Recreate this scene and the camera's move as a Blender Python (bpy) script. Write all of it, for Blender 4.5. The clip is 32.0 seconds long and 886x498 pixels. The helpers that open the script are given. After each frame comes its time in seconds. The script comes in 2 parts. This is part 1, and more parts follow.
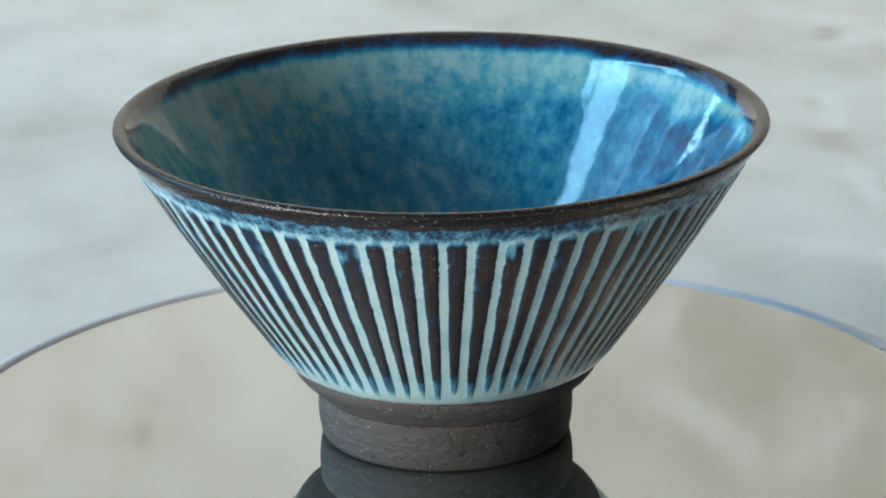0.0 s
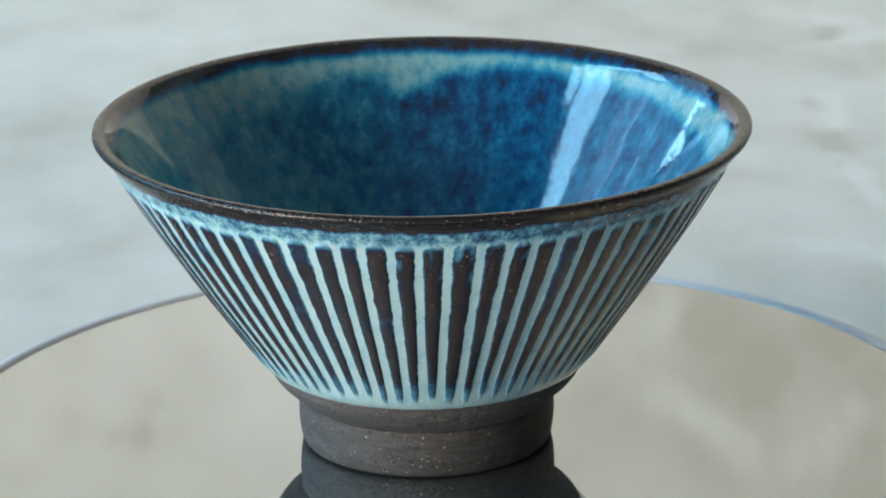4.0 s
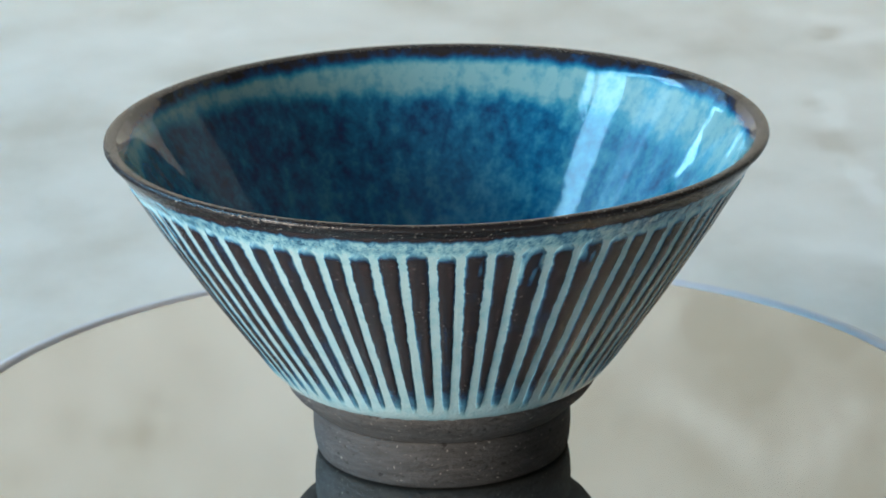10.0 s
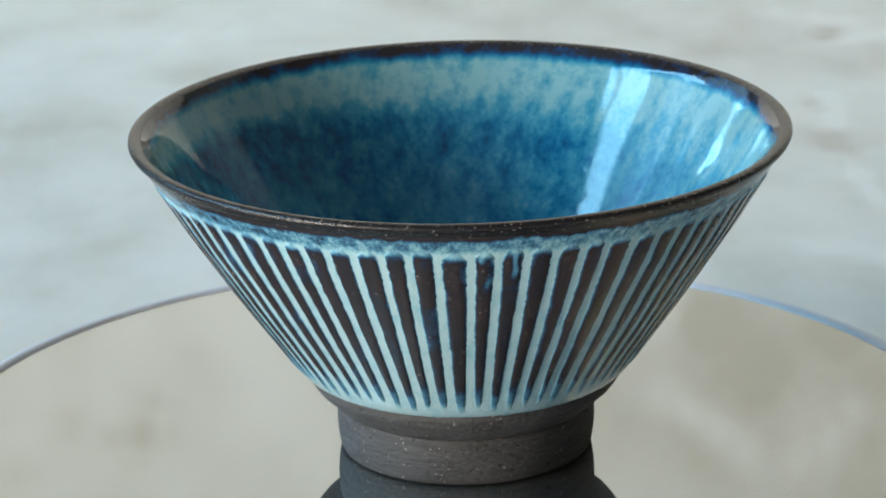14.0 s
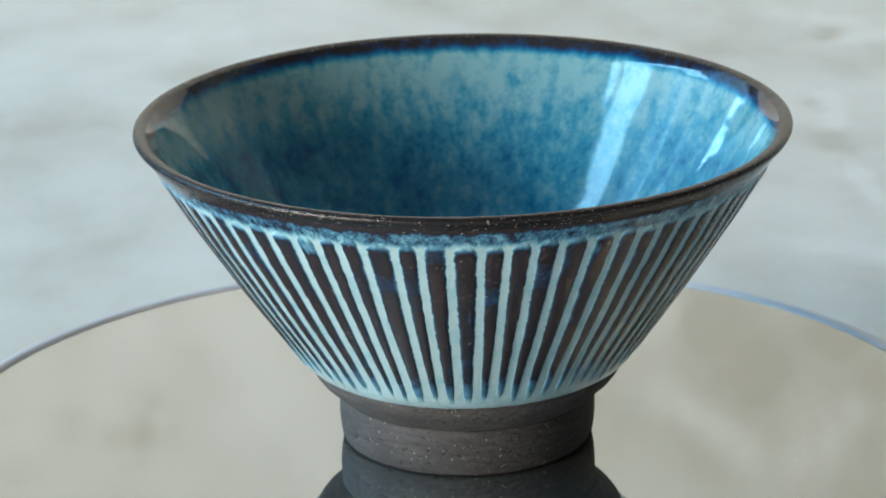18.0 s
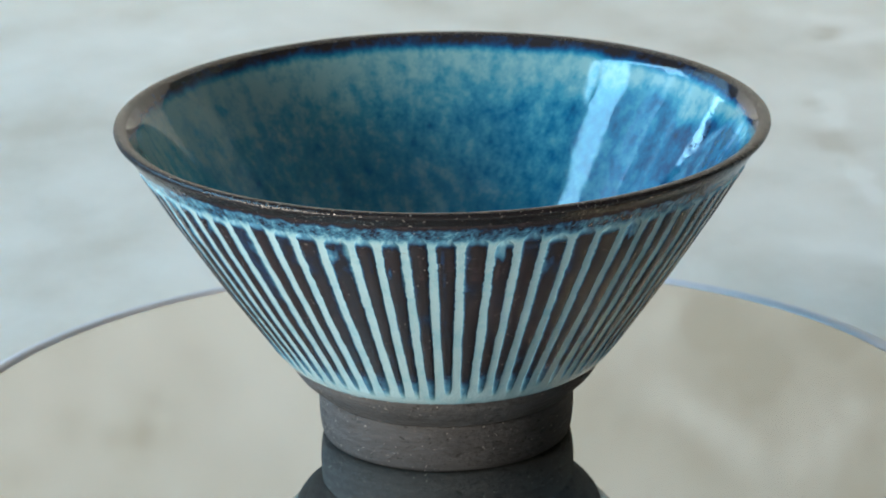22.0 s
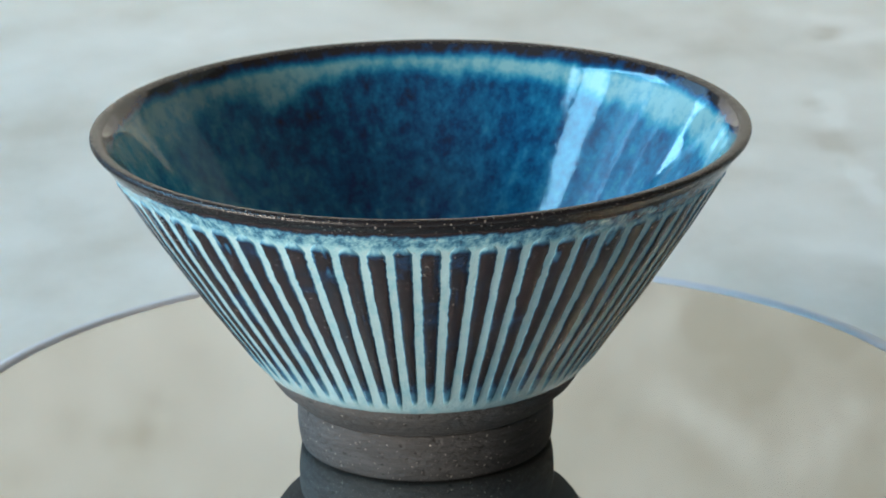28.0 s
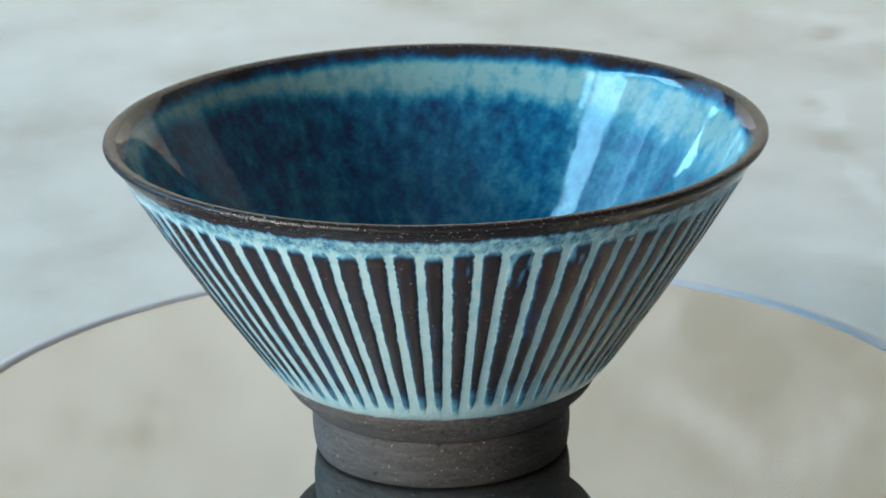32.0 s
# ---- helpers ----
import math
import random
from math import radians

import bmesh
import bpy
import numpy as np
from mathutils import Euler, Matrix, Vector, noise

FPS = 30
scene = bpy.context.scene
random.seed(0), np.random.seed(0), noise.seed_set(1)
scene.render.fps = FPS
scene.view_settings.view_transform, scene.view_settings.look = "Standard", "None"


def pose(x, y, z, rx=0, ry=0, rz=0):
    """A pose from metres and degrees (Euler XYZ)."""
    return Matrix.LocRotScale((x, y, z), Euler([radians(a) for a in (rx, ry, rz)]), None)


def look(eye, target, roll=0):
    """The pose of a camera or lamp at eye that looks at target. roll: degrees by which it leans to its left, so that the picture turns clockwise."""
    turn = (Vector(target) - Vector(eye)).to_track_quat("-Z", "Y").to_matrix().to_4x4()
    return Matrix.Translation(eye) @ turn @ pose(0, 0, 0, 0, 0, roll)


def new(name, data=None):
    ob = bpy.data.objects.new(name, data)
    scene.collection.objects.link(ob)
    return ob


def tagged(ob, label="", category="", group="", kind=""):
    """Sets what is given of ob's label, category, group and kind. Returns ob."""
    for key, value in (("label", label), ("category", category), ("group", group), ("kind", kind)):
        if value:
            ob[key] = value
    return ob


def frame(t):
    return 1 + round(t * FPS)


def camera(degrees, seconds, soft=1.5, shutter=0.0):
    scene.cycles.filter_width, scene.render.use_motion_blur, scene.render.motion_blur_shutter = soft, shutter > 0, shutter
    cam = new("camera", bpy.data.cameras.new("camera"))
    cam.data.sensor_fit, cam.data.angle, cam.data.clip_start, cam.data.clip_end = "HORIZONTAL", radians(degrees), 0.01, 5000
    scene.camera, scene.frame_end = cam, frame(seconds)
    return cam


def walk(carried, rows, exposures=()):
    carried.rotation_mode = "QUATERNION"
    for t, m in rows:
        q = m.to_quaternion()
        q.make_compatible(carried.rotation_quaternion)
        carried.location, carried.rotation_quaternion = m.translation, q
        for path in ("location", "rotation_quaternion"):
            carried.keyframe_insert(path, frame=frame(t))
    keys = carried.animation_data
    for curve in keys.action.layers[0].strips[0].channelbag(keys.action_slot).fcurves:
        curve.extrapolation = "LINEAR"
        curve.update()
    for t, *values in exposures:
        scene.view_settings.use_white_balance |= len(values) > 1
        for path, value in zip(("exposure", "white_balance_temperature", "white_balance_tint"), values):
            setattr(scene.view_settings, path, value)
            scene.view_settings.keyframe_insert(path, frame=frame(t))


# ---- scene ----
TAU = 2 * math.pi
MM = 0.001

# ---- camera: on a stand, still ----
EYE = Vector((0, -0.5846, 0.2331))
PITCH, YAW, ROLL = radians(18.4286), radians(-0.0359), -1.0823
AHEAD = Vector((math.sin(YAW) * math.cos(PITCH), math.cos(YAW) * math.cos(PITCH), -math.sin(PITCH)))
cam = camera(15.719, 32.0)
cam.data.dof.use_dof, cam.data.dof.focus_distance, cam.data.dof.aperture_fstop = True, 0.55, 55
STAND = look(EYE, EYE + AHEAD, ROLL)
walk(cam, [(0, STAND), (32, STAND)])

# ---- the turn of the table ----
RATE = 16.271                       # degrees a second, counter-clockwise from above
SWAY = [(1, -0.53, 1.34), (2, 0.57, -0.27)]  # the drive runs a little unevenly, over each turn: sine and cosine, in degrees
OFF_X, OFF_Y = -0.38 * MM, 4.41 * MM  # the bowl stands a little off the axis
LEAN_X, LEAN_Y = 0.195, 0.188       # and its foot is a little out of true

# ---- daylight and lamps ----
world = bpy.data.worlds.new("world")
scene.world = world
world.use_nodes = True
wn = world.node_tree.nodes
sky = wn.new("ShaderNodeTexSky")
sky.sky_type, sky.sun_disc = "NISHITA", False
sky.sun_elevation, sky.sun_rotation = radians(35), radians(200)
world.node_tree.links.new(sky.outputs[0], wn["Background"].inputs[0])
wn["Background"].inputs[1].default_value = 0.12


def area_lamp(name, place, target, wide, high, watts, colour):
    data = bpy.data.lights.new(name, "AREA")
    data.shape, data.size, data.size_y, data.energy, data.color = "RECTANGLE", wide, high, watts, colour
    ob = new(name, data)
    ob.matrix_world = look(place, target)
    return ob


scene.view_settings.exposure = 0.04
area_lamp("window_daylight", (-1.78, 0.85, 1.05), (0, 0.85, 1.05), 3.0, 1.14, 137, (0.29, 0.69, 1.0))
# warm fill from front left, added to brighten the bowl's front; no door known there
area_lamp("warm_fill_lamp", (-1.66, -1.35, 0.1), (0, -0.3, 0.1), 0.9, 1.3, 88, (1.0, 0.91, 0.78))


# ---- materials ----
def material(name, rough=0.5, metal=0.0):
    m = bpy.data.materials.new(name)
    m.use_nodes = True
    b = m.node_tree.nodes["Principled BSDF"]
    b.inputs["Roughness"].default_value, b.inputs["Metallic"].default_value = rough, metal
    return m, m.node_tree.nodes, m.node_tree.links, b


def ramp(nodes, links, source, stops):
    r = nodes.new("ShaderNodeValToRGB")
    links.new(source, r.inputs[0])
    els = r.color_ramp.elements
    while len(els) < len(stops):
        els.new(0.5)
    for e, (at, c) in zip(els, stops):
        e.position, e.color = at, (*c, 1)
    return r.outputs[0]


def tex_noise(nodes, links, scale, detail=4, rough=0.6, stretch=(1, 1, 1)):
    co, mp, n = nodes.new("ShaderNodeTexCoord"), nodes.new("ShaderNodeMapping"), nodes.new("ShaderNodeTexNoise")
    mp.inputs["Scale"].default_value = stretch
    links.new(co.outputs["Object"], mp.inputs[0])
    links.new(mp.outputs[0], n.inputs["Vector"])
    n.inputs["Scale"].default_value, n.inputs["Detail"].default_value, n.inputs["Roughness"].default_value = scale, detail, rough
    return n.outputs["Fac"]


def sums(nodes, links, op, a, b):
    n = nodes.new("ShaderNodeMath")
    n.operation = op
    for i, v in enumerate((a, b)):
        if isinstance(v, (int, float)):
            n.inputs[i].default_value = v
        else:
            links.new(v, n.inputs[i])
    return n.outputs[0]


def relief(nodes, links, bsdf, height, strength, distance):
    b = nodes.new("ShaderNodeBump")
    b.inputs["Strength"].default_value, b.inputs["Distance"].default_value = strength, distance
    links.new(height, b.inputs["Height"])
    links.new(b.outputs[0], bsdf.inputs["Normal"])


def glaze_material(name, stops, mottle, rough=0.09, specks=0.0, bump=0.12, pits=0.0, ior=1.52):
    m, n, l, b = material(name, rough)
    at = n.new("ShaderNodeAttribute")
    at.attribute_name = "glaze"
    fine = tex_noise(n, l, 900, 4, 0.65)
    coarse = tex_noise(n, l, 330, 3, 0.55, (1, 1, 0.5))
    v = sums(n, l, "ADD", at.outputs["Fac"], sums(n, l, "MULTIPLY", sums(n, l, "SUBTRACT", fine, 0.5), mottle))
    v = sums(n, l, "ADD", v, sums(n, l, "MULTIPLY", sums(n, l, "SUBTRACT", coarse, 0.5), mottle * 2.0))
    mix = n.new("ShaderNodeMix")
    mix.data_type = "RGBA"
    l.new(sums(n, l, "MULTIPLY", sums(n, l, "GREATER_THAN", tex_noise(n, l, 1700, 1, 0.5), 1 - specks), 0.55), mix.inputs["Factor"])
    l.new(ramp(n, l, v, stops), mix.inputs["A"])
    mix.inputs["B"].default_value = (0.3, 0.27, 0.24, 1)
    l.new(mix.outputs["Result"], b.inputs["Base Color"])
    b.inputs["IOR"].default_value = ior
    grain = sums(n, l, "MULTIPLY", tex_noise(n, l, 1700, 2, 0.5), pits)
    relief(n, l, b, sums(n, l, "ADD", tex_noise(n, l, 420, 2, 0.5), grain), bump, 0.0004)
    return m


IRON, NAVY, BLUE, PALE = (0.036, 0.026, 0.028), (0.016, 0.031, 0.068), (0.055, 0.175, 0.275), (0.335, 0.495, 0.55)
outer_glaze = glaze_material("outer_glaze", [(0.0, IRON), (0.22, (0.02, 0.017, 0.02)), (0.38, NAVY), (0.6, BLUE), (0.85, (0.22, 0.42, 0.5)), (1.0, PALE)], 0.24, 0.05, 0.26, 0.32, 1.0, 1.66)
ridge_glaze = glaze_material("ridge_glaze", [(0.0, IRON), (0.22, (0.02, 0.017, 0.02)), (0.38, NAVY), (0.6, BLUE), (0.85, (0.22, 0.42, 0.5)), (1.0, PALE)], 0.24, 0.05, 0.27, 0.36, 1.3, 1.66)
inner_glaze = glaze_material("inner_glaze", [(0.0, (0.02, 0.017, 0.019)), (0.12, (0.014, 0.029, 0.07)), (0.28, (0.008, 0.062, 0.155)), (0.5, (0.011, 0.15, 0.275)),
                                             (0.72, (0.048, 0.27, 0.37)), (1.0, (0.22, 0.42, 0.45))], 0.42, 0.06, 0.0, 0.07, 0.0, 1.54)
rim_glaze = glaze_material("rim_glaze", [(0.0, (0.011, 0.0098, 0.0112)), (0.3, (0.014, 0.0125, 0.0148)), (0.6, (0.024, 0.022, 0.025)), (1.0, (0.06, 0.052, 0.056))], 0.5, 0.2, 0.3, 0.34, 1.9, 1.42)

clay, n, l, b = material("dark_stoneware", 0.7)
streaks, spots, pits = tex_noise(n, l, 130, 4, 0.6, (1, 1, 7)), tex_noise(n, l, 1500, 1, 0.5), tex_noise(n, l, 620, 2, 0.5, (1, 1, 1.8))
ground = ramp(n, l, streaks, [(0.3, (0.035, 0.033, 0.0345)), (0.5, (0.049, 0.0475, 0.0495)), (0.7, (0.069, 0.067, 0.0685))])
light, dark = n.new("ShaderNodeMix"), n.new("ShaderNodeMix")
light.data_type = dark.data_type = "RGBA"
l.new(ramp(n, l, spots, [(0.7, (0, 0, 0)), (0.75, (1, 1, 1))]), light.inputs["Factor"])
l.new(ground, light.inputs["A"])
light.inputs["B"].default_value = (0.27, 0.25, 0.23, 1)
l.new(ramp(n, l, pits, [(0.3, (1, 1, 1)), (0.35, (0, 0, 0))]), dark.inputs["Factor"])
l.new(light.outputs["Result"], dark.inputs["A"])
dark.inputs["B"].default_value = (0.012, 0.011, 0.011, 1)
l.new(dark.outputs["Result"], b.inputs["Base Color"])
relief(n, l, b, sums(n, l, "ADD", tex_noise(n, l, 500, 5, 0.7, (1, 1, 3)), sums(n, l, "MULTIPLY", pits, 1.2)), 0.75, 0.0005)

mirror, n, l, b = material("mirror_glass", 0.01, 0.95)
b.inputs["Base Color"].default_value = (0.432, 0.466, 0.464, 1)
rim_metal, n, l, b = material("pale_rim_plastic", 0.4)
b.inputs["Base Color"].default_value = (0.56, 0.57, 0.62, 1)
dark_plastic, n, l, b = material("dark_plastic", 0.5)
b.inputs["Base Color"].default_value = (0.03, 0.03, 0.03, 1)

plaster, n, l, b = material("pale_plaster", 0.9)
cloud, mid, fine = tex_noise(n, l, 9, 3, 0.5), tex_noise(n, l, 34, 4, 0.55, (1, 0.6, 1)), tex_noise(n, l, 420, 3, 0.6)
n[cloud.node.name].inputs["Distortion"].default_value = 0.8
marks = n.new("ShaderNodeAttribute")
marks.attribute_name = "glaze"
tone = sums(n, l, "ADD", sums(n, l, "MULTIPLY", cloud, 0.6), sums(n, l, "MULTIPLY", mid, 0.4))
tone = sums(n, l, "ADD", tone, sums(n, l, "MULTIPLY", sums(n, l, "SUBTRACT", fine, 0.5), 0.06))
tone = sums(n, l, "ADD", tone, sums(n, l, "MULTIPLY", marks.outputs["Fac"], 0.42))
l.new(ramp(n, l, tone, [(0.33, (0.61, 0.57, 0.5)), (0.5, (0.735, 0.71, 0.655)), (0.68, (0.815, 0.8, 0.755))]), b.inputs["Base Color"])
relief(n, l, b, tex_noise(n, l, 60, 5, 0.6), 0.04, 0.004)
room_paint, n, l, b = material("room_paint", 0.9)
l.new(ramp(n, l, tex_noise(n, l, 3, 4, 0.6), [(0.3, (0.14, 0.135, 0.13)), (0.7, (0.19, 0.184, 0.178))]), b.inputs["Base Color"])
warm_paint, n, l, b = material("dark_warm_paint", 0.9)
l.new(ramp(n, l, tex_noise(n, l, 3, 4, 0.6), [(0.3, (0.09, 0.082, 0.075)), (0.7, (0.12, 0.11, 0.1))]), b.inputs["Base Color"])
reflector_paint, n, l, b = material("grey_green_paint", 0.8)
l.new(ramp(n, l, tex_noise(n, l, 4, 4, 0.6), [(0.3, (0.37, 0.4, 0.365)), (0.7, (0.43, 0.46, 0.42))]), b.inputs["Base Color"])
def cloth(name, through_light):
    m, n, l, b = material(name, 0.9)
    l.new(ramp(n, l, tex_noise(n, l, 300, 3, 0.6, (1, 1, 4)), [(0.3, (0.62, 0.64, 0.66)), (0.7, (0.72, 0.73, 0.74))]), b.inputs["Base Color"])
    shine, blend = n.new("ShaderNodeBsdfTranslucent"), n.new("ShaderNodeMixShader")
    # upright streaks: the light and shade of folds, put into the see-through colour
    l.new(ramp(n, l, tex_noise(n, l, 7, 4, 0.6, (1, 1, 0.05)), [(0.38, (0.3, 0.31, 0.36)), (0.62, (0.68, 0.7, 0.78))]), shine.inputs[0])
    blend.inputs[0].default_value = through_light
    l.new(b.outputs[0], blend.inputs[1])
    l.new(shine.outputs[0], blend.inputs[2])
    l.new(blend.outputs[0], n["Material Output"].inputs[0])
    return m


screen_cloth, sheer_cloth = cloth("screen_cloth", 0.27), cloth("sheer_cloth", 0.55)
oak, n, l, b = material("oak_boards", 0.55)
l.new(ramp(n, l, tex_noise(n, l, 14, 5, 0.6, (1, 8, 1)), [(0.3, (0.24, 0.14, 0.08)), (0.7, (0.4, 0.26, 0.15))]), b.inputs["Base Color"])


glow, n, l, b = material("warm_bulb_glass", 0.2)
b.inputs["Base Color"].default_value = (0.9, 0.8, 0.65, 1)
b.inputs["Emission Color"].default_value = (1.0, 0.68, 0.4, 1)
b.inputs["Emission Strength"].default_value = 380
dim_glow, n, l, b = material("dim_bulb_glass", 0.2)
b.inputs["Base Color"].default_value = (0.9, 0.8, 0.65, 1)
b.inputs["Emission Color"].default_value = (1.0, 0.6, 0.3, 1)
b.inputs["Emission Strength"].default_value = 22


# ---- mesh helpers ----
def mesh_of(name, verts, faces, mat, smooth=True, glaze=None):
    me = bpy.data.meshes.new(name)
    me.from_pydata(verts, [], faces)
    me.materials.append(mat)
    if smooth:
        me.polygons.foreach_set("use_smooth", [True] * len(me.polygons))
    if glaze is not None:
        me.attributes.new("glaze", "FLOAT", "POINT").data.foreach_set("value", glaze)
    me.update()
    return me


def under(name, me, parent, label=""):
    ob = new(name, me)
    ob.parent = parent
    return tagged(ob, label)


def grid_faces(rows, cols, closed):
    out = []
    for i in range(rows - 1):
        for j in range(cols if closed else cols - 1):
            k = (j + 1) % cols
            out.append((i * cols + j, i * cols + k, (i + 1) * cols + k, (i + 1) * cols + j))
    return out


def lathe(profile, cols, wobble=0.0):
    """Verts and faces of a profile of (radius, height), turned about z, from the bottom up: faces outward."""
    verts = []
    for r, z in profile:
        for j in range(cols):
            a = TAU * j / cols
            rr = r + wobble * noise.noise((2 * math.cos(a), 2 * math.sin(a), z * 90))
            verts.append((rr * math.cos(a), rr * math.sin(a), z))
    return verts, grid_faces(len(profile), cols, True)


def box_mesh(name, size, mat, bevel=0.0):
    bm = bmesh.new()
    bmesh.ops.create_cube(bm, size=1, matrix=Matrix.Diagonal((*size, 1)))
    if bevel:
        bmesh.ops.bevel(bm, geom=bm.edges, offset=bevel, segments=2, affect="EDGES")
    me = bpy.data.meshes.new(name)
    bm.to_mesh(me)
    bm.free()
    me.materials.append(mat)
    return me


def curve_at(knots, x):
    return float(np.interp(x, [k[0] for k in knots], [k[1] for k in knots]))


def spline(knots, step):
    """A natural cubic spline through knots of (x, y), as dense rows of x and y."""
    x, y = np.array(knots, float).T
    n, h = len(x), np.diff(x)
    m, rhs = np.eye(n), np.zeros(n)
    for i in range(1, n - 1):
        m[i, i - 1:i + 2] = h[i - 1], 2 * (h[i - 1] + h[i]), h[i]
        rhs[i] = 6 * ((y[i + 1] - y[i]) / h[i] - (y[i] - y[i - 1]) / h[i - 1])
    c = np.linalg.solve(m, rhs)
    at = np.linspace(x[0], x[-1], int((x[-1] - x[0]) / step) + 1)
    k = np.clip(np.searchsorted(x, at, "right") - 1, 0, n - 2)
    u, v = (x[k + 1] - at) / h[k], (at - x[k]) / h[k]
    return at, u * y[k] + v * y[k + 1] + ((u ** 3 - u) * c[k] + (v ** 3 - v) * c[k + 1]) * h[k] ** 2 / 6


def smooth_step(a, b, x):
    t = min(1, max(0, (x - a) / (b - a)))
    return t * t * (3 - 2 * t)


# ---- the setting: a pale backdrop that sweeps up, and the room round it ----
TABLE_Z = -0.035


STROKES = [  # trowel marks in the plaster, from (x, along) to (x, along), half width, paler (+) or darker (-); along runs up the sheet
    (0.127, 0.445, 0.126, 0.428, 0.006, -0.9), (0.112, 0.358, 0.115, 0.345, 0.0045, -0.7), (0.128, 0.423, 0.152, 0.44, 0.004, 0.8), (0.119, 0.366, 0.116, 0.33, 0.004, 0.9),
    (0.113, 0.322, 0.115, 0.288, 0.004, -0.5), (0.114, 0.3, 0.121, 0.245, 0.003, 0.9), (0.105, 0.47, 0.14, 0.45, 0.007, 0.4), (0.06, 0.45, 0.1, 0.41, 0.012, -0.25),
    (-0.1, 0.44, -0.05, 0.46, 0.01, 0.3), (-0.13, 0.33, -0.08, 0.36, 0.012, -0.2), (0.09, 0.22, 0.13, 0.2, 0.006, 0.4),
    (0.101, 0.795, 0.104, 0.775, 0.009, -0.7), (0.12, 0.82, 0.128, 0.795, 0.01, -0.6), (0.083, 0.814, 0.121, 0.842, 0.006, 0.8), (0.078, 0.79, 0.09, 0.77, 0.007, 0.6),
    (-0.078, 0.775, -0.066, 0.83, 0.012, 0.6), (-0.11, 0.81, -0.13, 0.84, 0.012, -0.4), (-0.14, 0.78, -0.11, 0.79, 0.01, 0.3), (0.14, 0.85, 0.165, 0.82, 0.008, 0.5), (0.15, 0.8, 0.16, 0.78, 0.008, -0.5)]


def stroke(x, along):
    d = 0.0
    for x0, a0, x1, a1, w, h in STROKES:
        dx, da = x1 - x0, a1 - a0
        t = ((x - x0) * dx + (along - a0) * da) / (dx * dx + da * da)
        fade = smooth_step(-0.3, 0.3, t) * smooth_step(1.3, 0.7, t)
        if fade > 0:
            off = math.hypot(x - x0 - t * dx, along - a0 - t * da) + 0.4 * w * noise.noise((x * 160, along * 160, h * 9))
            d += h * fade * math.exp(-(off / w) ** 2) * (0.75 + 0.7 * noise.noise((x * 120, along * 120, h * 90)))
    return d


def backdrop():
    prof = []
    flat_end, radius = 0.5, 0.1
    for i in range(30):
        prof.append((-1.2 + 1.35 * i / 29, TABLE_Z, 0))
    for i in range(1, 91):
        prof.append((0.15 + (flat_end - 0.15) * i / 90, TABLE_Z, 0))
    for i in range(1, 41):
        a = i / 40 * math.pi / 2
        prof.append((flat_end + radius * math.sin(a), TABLE_Z + radius * (1 - math.cos(a)), a))
    for i in range(1, 61):
        prof.append((flat_end + radius, TABLE_Z + radius + 0.3 * i / 60, math.pi / 2))
    for i in range(1, 20):
        prof.append((flat_end + radius, TABLE_Z + radius + 0.3 + 1.1 * i / 19, math.pi / 2))
    cols, verts, marks, along = 340, [], [], -1.2
    for k, (py, pz, lean) in enumerate(prof):
        if k:
            along += math.hypot(py - prof[k - 1][0], pz - prof[k - 1][1])
        for j in range(cols):
            x = -0.3 + 0.8 * j / (cols - 1)
            d = 0.0005 * noise.noise((x * 6, along * 6, 0)) + 0.0002 * noise.noise((x * 19, along * 15, 3))
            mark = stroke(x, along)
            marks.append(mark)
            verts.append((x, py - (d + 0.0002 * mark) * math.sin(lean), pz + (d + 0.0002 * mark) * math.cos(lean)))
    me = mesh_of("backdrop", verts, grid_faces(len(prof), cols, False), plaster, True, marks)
    return tagged(new("backdrop", me), "pale plaster backdrop board with faint trowel marks", "backdrop", kind="structure")


backdrop()


def work_table():
    thing = tagged(new("work_table"), "plain oak work table under the pale backdrop", "table")
    thing.location = (-0.035, -0.33, TABLE_Z - 0.003)
    under("tabletop", box_mesh("tabletop", (0.56, 1.76, 0.03), oak, 0.004), thing).location = (0, 0, -0.018)
    leg = box_mesh("leg", (0.05, 0.05, 0.729), oak, 0.004)
    for x in (-0.24, 0.24):
        for y in (-0.83, 0.83):
            under("leg", leg, thing).location = (x, y, -0.3975)


work_table()
HALF, BACK, FRONT, FLOOR, TOP = 1.7, 2.5, -2.2, -0.8, 2.2


def slab(name, lo, hi, mat, label):
    size = [h - a for a, h in zip(lo, hi)]
    ob = new(name, box_mesh(name, size, mat))
    ob.location = [(h + a) / 2 for a, h in zip(lo, hi)]
    return tagged(ob, label, name.split("_")[0], kind="structure")


slab("floor", (-HALF, FRONT, FLOOR - 0.1), (HALF, BACK, FLOOR), oak, "brown oak board floor of the room")
slab("ceiling", (-HALF, FRONT, TOP), (HALF, BACK, TOP + 0.1), room_paint, "plain painted ceiling of the room")
slab("wall_north", (-HALF, BACK, FLOOR), (HALF, BACK + 0.1, TOP), room_paint, "plain painted wall behind the backdrop")
slab("wall_south", (-HALF, FRONT - 0.1, FLOOR), (HALF, FRONT, TOP), room_paint, "plain painted wall behind the camera")
slab("wall_east", (HALF, FRONT, FLOOR), (HALF + 0.1, BACK, TOP), warm_paint, "dark warm-grey painted side wall")


# two unseen posts, added to mirror as faint warm lines inside the bowl
streak_posts = tagged(new("streak_posts_1"), "slim warm wooden posts, unseen, added for thin lines in the glaze's reflection", "door", kind="structure")
streak_posts.location = (1.64, 0, 0)
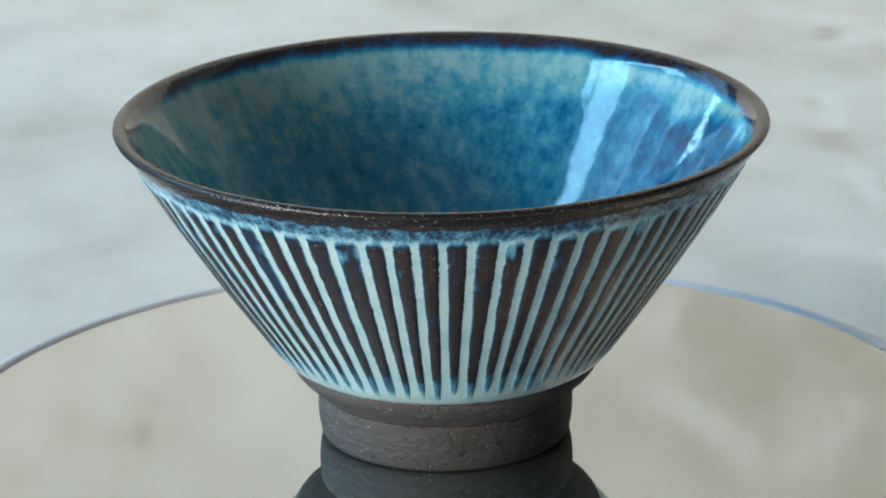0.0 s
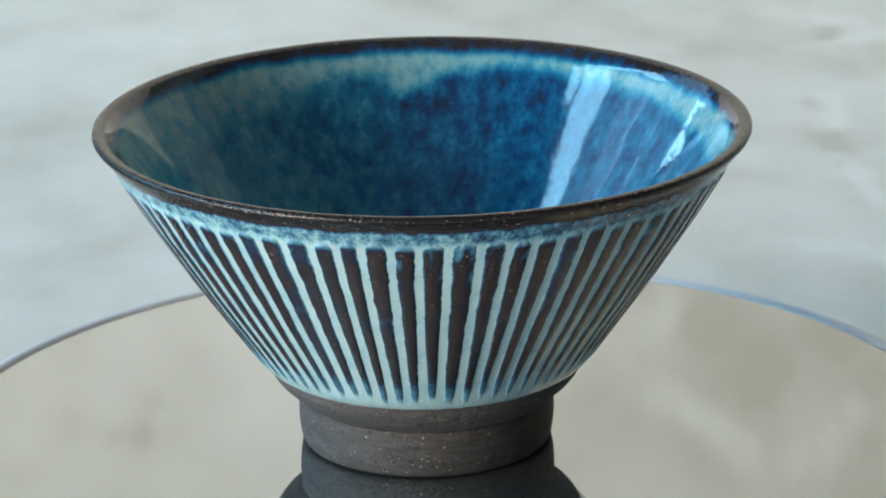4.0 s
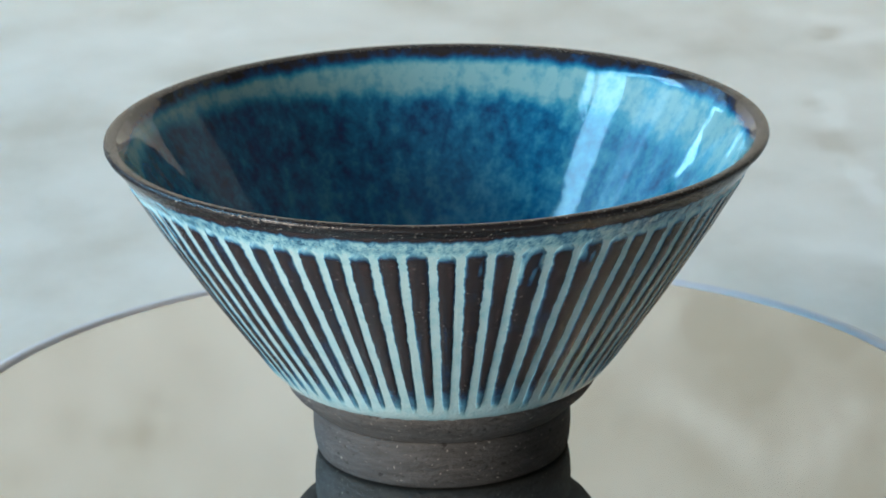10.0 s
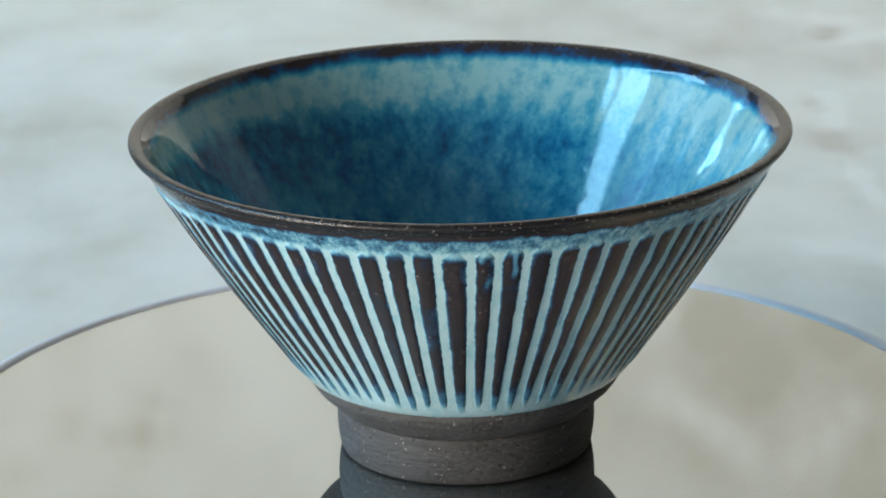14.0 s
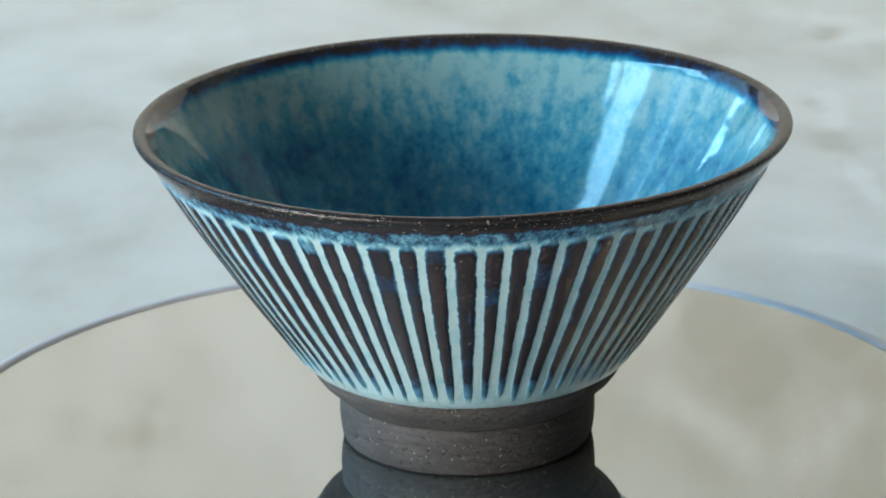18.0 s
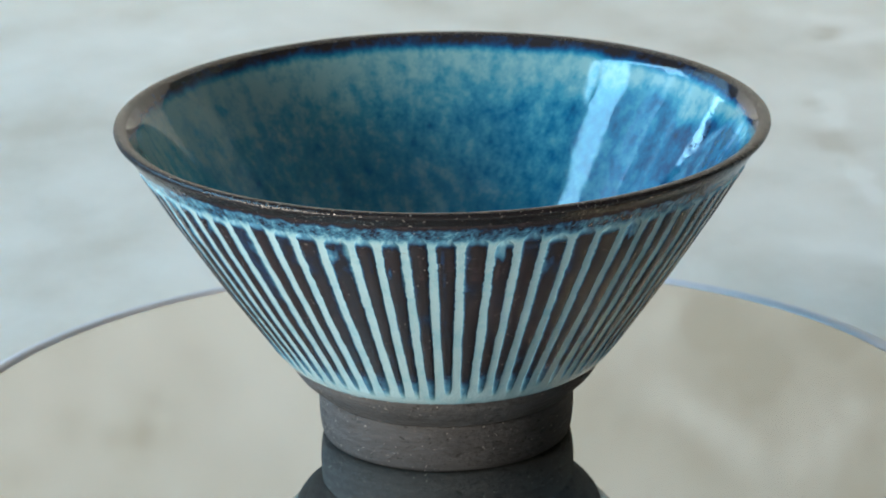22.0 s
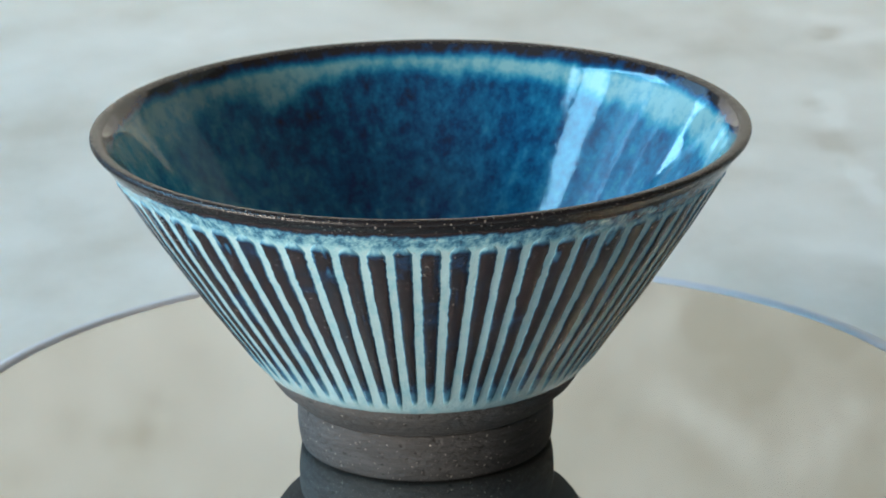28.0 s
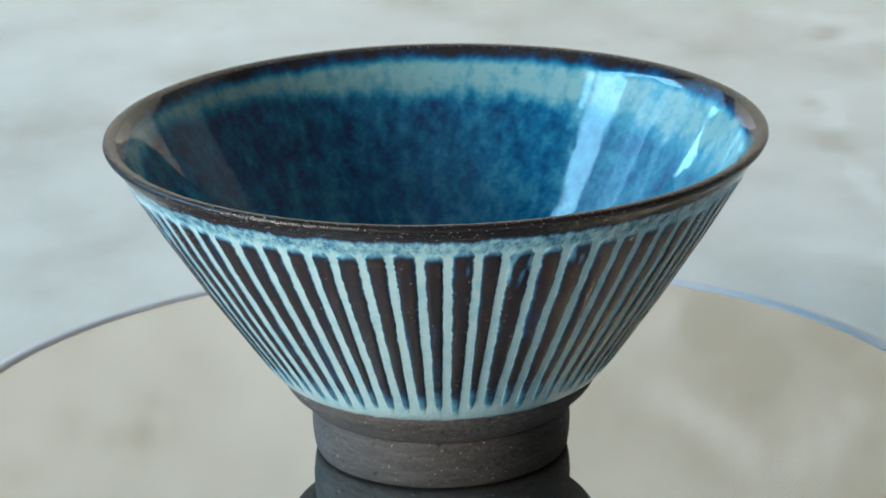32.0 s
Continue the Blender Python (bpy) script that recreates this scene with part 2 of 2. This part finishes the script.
for y in (-0.06, 0.26):
    post = under("post", box_mesh("post", (0.06, 0.028, 2.2), oak, 0.004), streak_posts)
    post.location = (0, y, 0.4)

# unseen board, added so that the bowl's left inside mirrors something grey
slab("wall_panel", (HALF - 0.03, 0.7, FLOOR), (HALF - 0.002, 2.45, TOP), reflector_paint, "unseen grey-green reflector board, added for the grey wash inside the bowl")


def pendant_lamp(x, y, z, bulb_glass=glow):
    thing = tagged(new("pendant_lamp"), "small bare warm bulb hanging on a dark cord", "lamp", "pendant lamps")
    thing.location = (x, y, z)
    v, f = lathe([(r, h) for r, h in ((0.0006, -0.018), (0.009, -0.0155), (0.0158, -0.0086), (0.018, 0.0), (0.0163, 0.0085), (0.011, 0.015), (0.007, 0.02))], 24)
    under("bulb", mesh_of("bulb", v, f, bulb_glass), thing, "glowing warm glass bulb")
    v, f = lathe([(r, h) for r, h in ((0.0075, 0.0185), (0.0115, 0.02), (0.0115, 0.045), (0.005, 0.052), (0.0004, 0.053))], 24)
    under("socket", mesh_of("socket", v, f, dark_plastic), thing, "dark socket")
    v, f = lathe([(0.002, 0.046), (0.002, TOP - z)], 10)
    under("cord", mesh_of("cord", v, f, dark_plastic), thing, "thin dark cord")


pendant_lamp(0.6, 0.49, 1.04)
pendant_lamp(1.3, 0.63, 0.6, dim_glow)

# the window in the west wall
W_Y0, W_Y1, W_Z0, W_Z1 = -0.62, 2.32, 0.47, 1.6
# opening in the wall, made only for the added warm fill
D_Y0, D_Y1, D_Z1 = -1.85, -0.85, 0.8
for part_name, lo, hi in (("wall_west_1", (FRONT, FLOOR), (D_Y0, TOP)), ("wall_west_2", (W_Y1, FLOOR), (BACK, TOP)), ("wall_west_3", (D_Y1, FLOOR), (W_Y0, TOP)),
                          ("wall_west_4", (W_Y0, FLOOR), (W_Y1, W_Z0)), ("wall_west_5", (W_Y0, W_Z1), (W_Y1, TOP)), ("wall_west_6", (D_Y0, D_Z1), (D_Y1, TOP))):
    slab(part_name, (-HALF - 0.1, lo[0], lo[1]), (-HALF, hi[0], hi[1]), room_paint, "plain painted wall beside the window")


def reflection_screen(y0, y1, z0, z1, label, fabric=screen_cloth, top=1.06):
    """An unseen cloth from y0 to y1, added to shape the window's reflection, hung from a rod; its lower edge runs from
    z0 to z1, a little crooked.
    """
    thing = tagged(new("reflection_screen"), label, "curtain", "window curtains")
    thing.location = (-1.68, (y0 + y1) / 2, 0)
    wide = y1 - y0
    cols, rows, verts = 40, 12, []
    for k in range(rows):
        for j in range(cols):
            y, low = wide * (j / (cols - 1) - 0.5), z0 + (z1 - z0) * j / (cols - 1)
            verts.append((0.006 * math.sin((y + y0) * 21) + 0.004 * noise.noise((y * 3 + y0, k, 0)), y, low + (top - low) * k / (rows - 1)))
    under("fabric", mesh_of("fabric", verts, grid_faces(rows, cols, False), fabric), thing, "pale translucent fabric")
    rod = under("rod", box_mesh("rod", (0.014, wide, 0.014), room_paint, 0.004), thing, "slim painted rod")
    rod.location = (0, 0, top)
    return thing


# unseen screens, added to cut the window's reflection into stripes and a wedge
reflection_screen(-0.03, 0.31, 0.81, 0.74, "unseen translucent screen whose crooked edges shape the window's reflection", top=1.32)
reflection_screen(0.315, 0.56, 0.739, 0.693, "unseen narrow sheer screen, added for a faint stripe in the reflection", sheer_cloth, top=1.32)
reflection_screen(0.565, 0.95, 0.692, 0.627, "unseen translucent screen whose crooked edges shape the window's reflection")
reflection_screen(0.955, 1.45, 0.626, 0.54, "long unseen translucent screen that dims part of the window's reflection", top=1.61)
reflection_screen(1.455, 1.6, 0.539, 0.53, "narrow unseen screen that closes the reflected wedge at one side", top=1.61)
reflection_screen(1.605, W_Y1, 0.69, 0.53, "long unseen screen whose lower edge cuts the reflected wedge", top=1.61)


def window_frame():
    thing = tagged(new("window_1"), "pale painted window frame with one slim mullion", "window", kind="structure")
    thing.location = (-1.74, 0, 0)
    # the two low boards are added masks that bound the reflected wedge below
    for name, y0, y1, z0, z1 in (("mullion", -0.47, -0.43, W_Z0, W_Z1), ("reflection_mask", 0.55, 1.454, W_Z0 + 0.03, 0.72), ("reflection_mask", 1.456, W_Y1, W_Z0 + 0.03, 0.605), ("sill", W_Y0, W_Y1, W_Z0, W_Z0 + 0.03), ("head", W_Y0, W_Y1, W_Z1 - 0.03, W_Z1)):
        bar = under(name, box_mesh(name, (0.05, y1 - y0, z1 - z0), room_paint, 0.004), thing)
        bar.location = (0, (y0 + y1) / 2, (z0 + z1) / 2)


window_frame()


# ---- turntable ----
PLATE_R, RING_R = 100.9 * MM, 105.6 * MM


def turntable():
    thing = tagged(new("turntable"), "round mirror-topped turntable with a pale grey rim", "turntable")
    v, f = lathe([(0.0005, 0), (0.03, 0), (0.06, 0), (0.09, 0), (PLATE_R - 0.0006, 0), (PLATE_R, -0.0004), (PLATE_R, -0.004)][::-1], 256)
    under("mirror_plate", mesh_of("mirror_plate", v, f, mirror, False), thing, "round mirror glass plate")
    v, f = lathe([(PLATE_R + 0.0001, -0.02), (RING_R, -0.02), (RING_R, -0.0028), (RING_R - 0.0003, -0.0014), (RING_R - 0.0012, -0.0002), (RING_R - 0.0024, 0.0004), (PLATE_R + 0.0009, 0.0005), (PLATE_R + 0.0001, -0.0002), (PLATE_R + 0.0001, -0.004)], 256)
    under("rim_ring", mesh_of("rim_ring", v, f, rim_metal), thing, "pale grey-blue plastic rim")
    v, f = lathe([(0.0005, TABLE_Z), (0.085, TABLE_Z), (0.09, TABLE_Z + 0.003), (0.09, -0.012), (0.1, -0.008), (0.1, -0.0042), (0.0005, -0.0042)], 96)
    under("base", mesh_of("base", v, f, dark_plastic), thing, "dark plastic motor base")
    return thing


# ---- bowl ----
OUTER = [(16.2, 30.15), (16.45, 30.75), (17.1, 31.6), (18.6, 33.15), (20.6, 34.5), (24.6, 37.3), (28.6, 40.1), (32.6, 42.9), (36.6, 45.6), (40.6, 48.2), (44.6, 50.8), (48.6, 53.4), (52.6, 55.8), (56.6, 58.2), (59.6, 59.9), (61.8, 61.2)]
RIDGES, GROOVE = 72, 0.32            # the channels between the ridges lie this many millimetres below the silhouette


# hand-carved: how far each channel between two ridges lies off even spacing, in tenths of a degree
UNEVEN = [37, 34, 28, 26, 26, 27, 24, 25, 33, 31, 32, 33, 33, 28, 34, 37, 36, 34, 30, 32, 31, 33, 31, 34, 31, 40, 43, 49, 51, 48, 48, 48, 48, 44, 41, 43, 43, 40, 35, 36, 35, 37, 45, 45, 42, 40, 41, 39, 35, 37, 45, 42, 40, 39, 39, 43, 41, 38, 41, 41, 45, 43, 35, 29, 36, 31, 33, 39, 36, 33, 32, 36]


def ridge_angle(i):
    return radians(i * 360 / RIDGES + UNEVEN[i % RIDGES] / 10)


def outer_r(z):
    return curve_at(OUTER, z / MM) * MM


def floor_r(z):
    """Radius of the channels' floor: it runs out flush at the lip and at the foot."""
    zz = z / MM
    return outer_r(z) - GROOVE * MM * smooth_step(16.4, 20.5, zz) * smooth_step(60.4, 57.5, zz)


def band_edge(a):
    """Height, in millimetres, where the mottled band under the lip ends: scalloped, lower over each ridge."""
    x, y = math.cos(a), math.sin(a)
    return 57.5 + 0.45 * noise.noise((x * 30, y * 30, 4)) + 0.45 * noise.noise((x * 75, y * 75, 6))


def outer_value(a, z):
    """Glaze on the outside: iron-brown at the lip, a mottled blue band under it, pale below."""
    x, y, zz = math.cos(a), math.sin(a), z / MM
    drip = 0.4 * noise.noise((x * 9, y * 9, 1)) + 0.4 * noise.noise((x * 25, y * 25, 2)) + 0.25 * noise.noise((x * 90, y * 90, 2))
    pale = smooth_step(61.2 + drip, 59.7 + drip, zz)
    patch = noise.noise((x * 40, y * 40, zz * 0.5)) + 0.8 * noise.noise((x * 110, y * 110, zz * 1.2)) + 0.8 * noise.noise((x * 300, y * 300, zz * 3.5))
    v = 0.07 + pale * (0.55 + 0.12 * math.cos(a - radians(115)) + 0.22 * max(-1, min(1, patch)))
    v += (0.98 - v) * smooth_step(1.0, -1.1, zz - band_edge(a))
    return v


def bowl():
    thing = tagged(new("bowl"), "blue-glazed stoneware bowl with dark carved ridges, on the turntable", "bowl")
    # outer wall
    levels = [16.2, 16.3, 16.45, 16.7, 17.0, 17.4] + [17.4 + 36.2 * i / 24 for i in range(1, 24)] + [53.6 + 8 * i / 36 for i in range(37)]
    cols, rows = 1080, len(levels)
    verts, vals = [], []
    for i in range(rows):
        z = levels[i] * MM
        for j in range(cols):
            a = TAU * j / cols
            r = floor_r(z)
            edge = (0.22 * noise.noise((math.cos(a) * 14, math.sin(a) * 14, 5)) + 0.1 * noise.noise((math.cos(a) * 60, math.sin(a) * 60, 5))) * MM if i == 0 else 0
            verts.append((r * math.cos(a), r * math.sin(a), z + edge))
            vals.append(outer_value(a, z))
    under("outer_wall", mesh_of("outer_wall", verts, grid_faces(rows, cols, True), outer_glaze, True, vals), thing, "pale blue glazed outer wall")
    # carved ridges: flat-backed, rounded at the sides and ends
    for i in range(RIDGES):
        a0 = ridge_angle(i)
        a1 = ridge_angle(i + 1) if i + 1 < RIDGES else ridge_angle(0) + TAU
        rnd = random.Random(i)
        mid = 0.5 * (a0 + a1)
        top, low = band_edge(mid) + 0.7 + rnd.uniform(-0.55, 0.45), 17.6 + rnd.uniform(-0.6, 0.8)
        blot = rnd.uniform(0.3, 0.7) if rnd.random() < 0.3 else 0
        rows, cols = 120, 13
        verts, vals = [], []
        for k in range(rows):
            f = k / (rows - 1)
            zz = low + (top - low) * f
            z = zz * MM
            r, deep = floor_r(z), outer_r(z) - floor_r(z)
            bottom, crown = smooth_step(0.0, 4.2, zz - low), smooth_step(0.0, 1.5, top - zz)
            end = min(1, bottom * 1.4) * crown
            channel = (1.45 - 0.3 * f + 0.15 * noise.noise((i * 1.7, z * 60, 5))) * MM / r
            half = 0.5 * (a1 - a0 - channel) * (0.72 + 0.28 * bottom) * (0.45 + 0.55 * smooth_step(-0.2, 1.9, top - zz))
            mid_a = mid + 0.003 * noise.noise((i * 3.1, z * 60, 0)) + 0.0018 * noise.noise((i * 3.1, z * 200, 4))
            cloudy = 0.28 * smooth_step(0.12, 0.5, noise.noise((i * 0.9, z * 90, 3)) + 0.25 * noise.noise((i, z * 500, 8)))
            stain = blot * smooth_step(16, 3, top - zz)
            for c in range(cols):
                u = -1 + 2 * c / (cols - 1)
                side = 9 if u > 0 else 0
                ragged = 0.15 * noise.noise((i * 5.7 + side, z * 1500, 1)) + 0.08 * noise.noise((i * 2.3 + side, z * 320, 2))
                a = mid_a + u * half * (1 + ragged)
                lift = (deep + 0.1 * MM) * (1 - abs(u) ** 3) * (0.04 + 0.96 * end) - 0.05 * MM
                verts.append(((r + lift) * math.cos(a), (r + lift) * math.sin(a), z))
                base = outer_value(a, z)
                core = (0.74 * smooth_step(1.0, 0.8, abs(u)) + 0.26 * smooth_step(0.85, 0.6, abs(u))) * smooth_step(0.0, 3.0, zz - low) * smooth_step(0.0, 1.9, top - zz + 0.5 * noise.noise((u * 2 + i * 5.1, z * 900, 3)))
                spill = stain * smooth_step(-0.1, 0.5, noise.noise((u * 1.5 + i * 3.7, i * 7.3, z * 190)))
                tint = max(cloudy, spill, 0.1 + 0.22 * noise.noise((u * 2.2, i * 7.3, z * 45)), 0.52 * smooth_step(10.5, 2.5, zz - low), 0.46 * smooth_step(3.4, 0.8, top - zz))
                vals.append(base - (base - 0.04 - tint) * core)
        under("ridge", mesh_of("ridge", verts, grid_faces(rows, cols, False), ridge_glaze, True, vals), thing)
    # lip
    lip = [(60.9, 61.2), (61.6, 62.0), (62.25, 62.6), (62.5, 63.1), (62.4, 63.5), (62.1, 63.78), (61.6, 63.92), (61.0, 63.88), (60.45, 63.7), (60.0, 63.42)]
    verts, f = lathe([(r * MM, z * MM) for r, z in lip], 480)
    vals = [0.05 + 0.05 * noise.noise((v[0] * 60, v[1] * 60, v[2] * 60)) for v in verts]
    under("rim", mesh_of("rim", verts, f, rim_glaze, True, vals), thing, "iron-brown glazed rim")
    # inside
    heights, radii = spline([(27.5, 36.2), (32.6, 39.5), (40.6, 45.0), (48.6, 50.3), (54.6, 54.15), (58.2, 56.3), (60.4, 57.6), (62.1, 58.75), (63.42, 60.0)], 0.5)
    prof = [(float(r), float(z)) for z, r in zip(heights, radii)][::-1] + [(34.6, 25.3), (32.5, 23.5), (30, 22.2), (27, 21.2), (22, 20.3), (16, 19.8), (9, 19.6), (0.4, 19.6)]
    cols, verts, vals = 480, [], []
    for r, z in prof:
        for j in range(cols):
            a = TAU * j / cols
            verts.append((r * MM * math.cos(a), r * MM * math.sin(a), z * MM))
            vals.append(inner_value(a, z))
    faces = grid_faces(len(prof), cols, True)
    under("inner_wall", mesh_of("inner_wall", verts, faces, inner_glaze, True, vals), thing, "glossy mottled blue inside with a pale band")
    # unglazed shoulder and foot
    sh = [(24.3, 9.45), (24.9, 9.6), (25.4, 10.05), (26.9, 11.4), (28.7, 13.05), (29.8, 14.5), (30.25, 15.7), (30.1, 16.6)]
    verts, f = lathe([(r * MM, z * MM) for r, z in sh], 200, 0.1 * MM)
    under("shoulder", mesh_of("shoulder", verts, f, clay), thing, "bare dark clay shoulder")
    ft = [(19.5, 9), (19.8, 1), (20.4, 0.2), (21, 0), (23.5, 0), (24.1, 0.3), (24.45, 1.1), (24.7, 2.6), (24.9, 5), (24.88, 7), (24.84, 8.6), (24.78, 9.2), (24.6, 9.42), (24.2, 9.5)]
    verts, f = lathe([(r * MM, z * MM) for r, z in ft], 200, 0.12 * MM)
    under("foot_ring", mesh_of("foot_ring", verts, f, clay), thing, "bare dark speckled clay foot")
    return thing


# lower edge of the pale band inside, and how dark the glaze is below it, round the bowl
BAND = [(-190, 0.45), (-150, 0.38), (-121, 0.33), (-90, 0.28), (-56, 0.26), (-30, 0.17), (-7, 0.14), (10, 0.12), (20, 0.2), (29, 0.3), (36, 0.17), (50, 0.2), (65, 0.3), (90, 0.26), (125, 0.5), (170, 0.45), (210, 0.38)]
SOFT = [(-190, 0.3), (-150, 0.16), (-121, 0.09), (-56, 0.07), (25, 0.07), (40, 0.1), (60, 0.14), (90, 0.25), (125, 0.35), (170, 0.3)]
DEEP = [(-190, 0.57), (-150, 0.5), (-121, 0.48), (-90, 0.43), (-56, 0.37), (-7, 0.29), (15, 0.3), (32, 0.38), (46, 0.47), (60, 0.55), (90, 0.62), (125, 0.6), (170, 0.54)]


def inner_value(a, z):
    deg = math.degrees(a)
    deg = deg - 360 if deg > 180 else deg
    x, y = math.cos(a), math.sin(a)
    s = (63.0 - z) / 30
    b = curve_at(BAND, deg) + 0.03 * noise.noise((x * 8, y * 8, 0)) + 0.025 * noise.noise((x * 24, y * 24, 3))
    w, d = curve_at(SOFT, deg), curve_at(DEEP, deg)
    streak = 0.06 * noise.noise((x * 11, y * 11, z * 0.05)) + 0.04 * noise.noise((x * 30, y * 30, z * 0.06))
    low = smooth_step(b - w, b + w, s)
    v = 0.95 * (1 - low) + (d + 0.01 + streak + 0.12 * smooth_step(0.35, 1.0, s)) * low
    return v * smooth_step(0.004, 0.092, s + 0.012 * noise.noise((x * 10, y * 10, 7)))


TURNTABLE = turntable()
BOWL = bowl()


def motions():
    rows_table, rows_bowl = [], []
    for i in range(65):
        t = i * 0.5
        whole = radians(RATE * t)
        turn = pose(0, 0, 0, 0, 0, RATE * t + sum(a * math.sin(k * whole) + b * math.cos(k * whole) for k, a, b in SWAY))
        rows_table.append((t, turn))
        rows_bowl.append((t, turn @ pose(OFF_X, OFF_Y, 0.0002, LEAN_X, LEAN_Y)))
    walk(TURNTABLE, rows_table)
    walk(BOWL, rows_bowl)


motions()
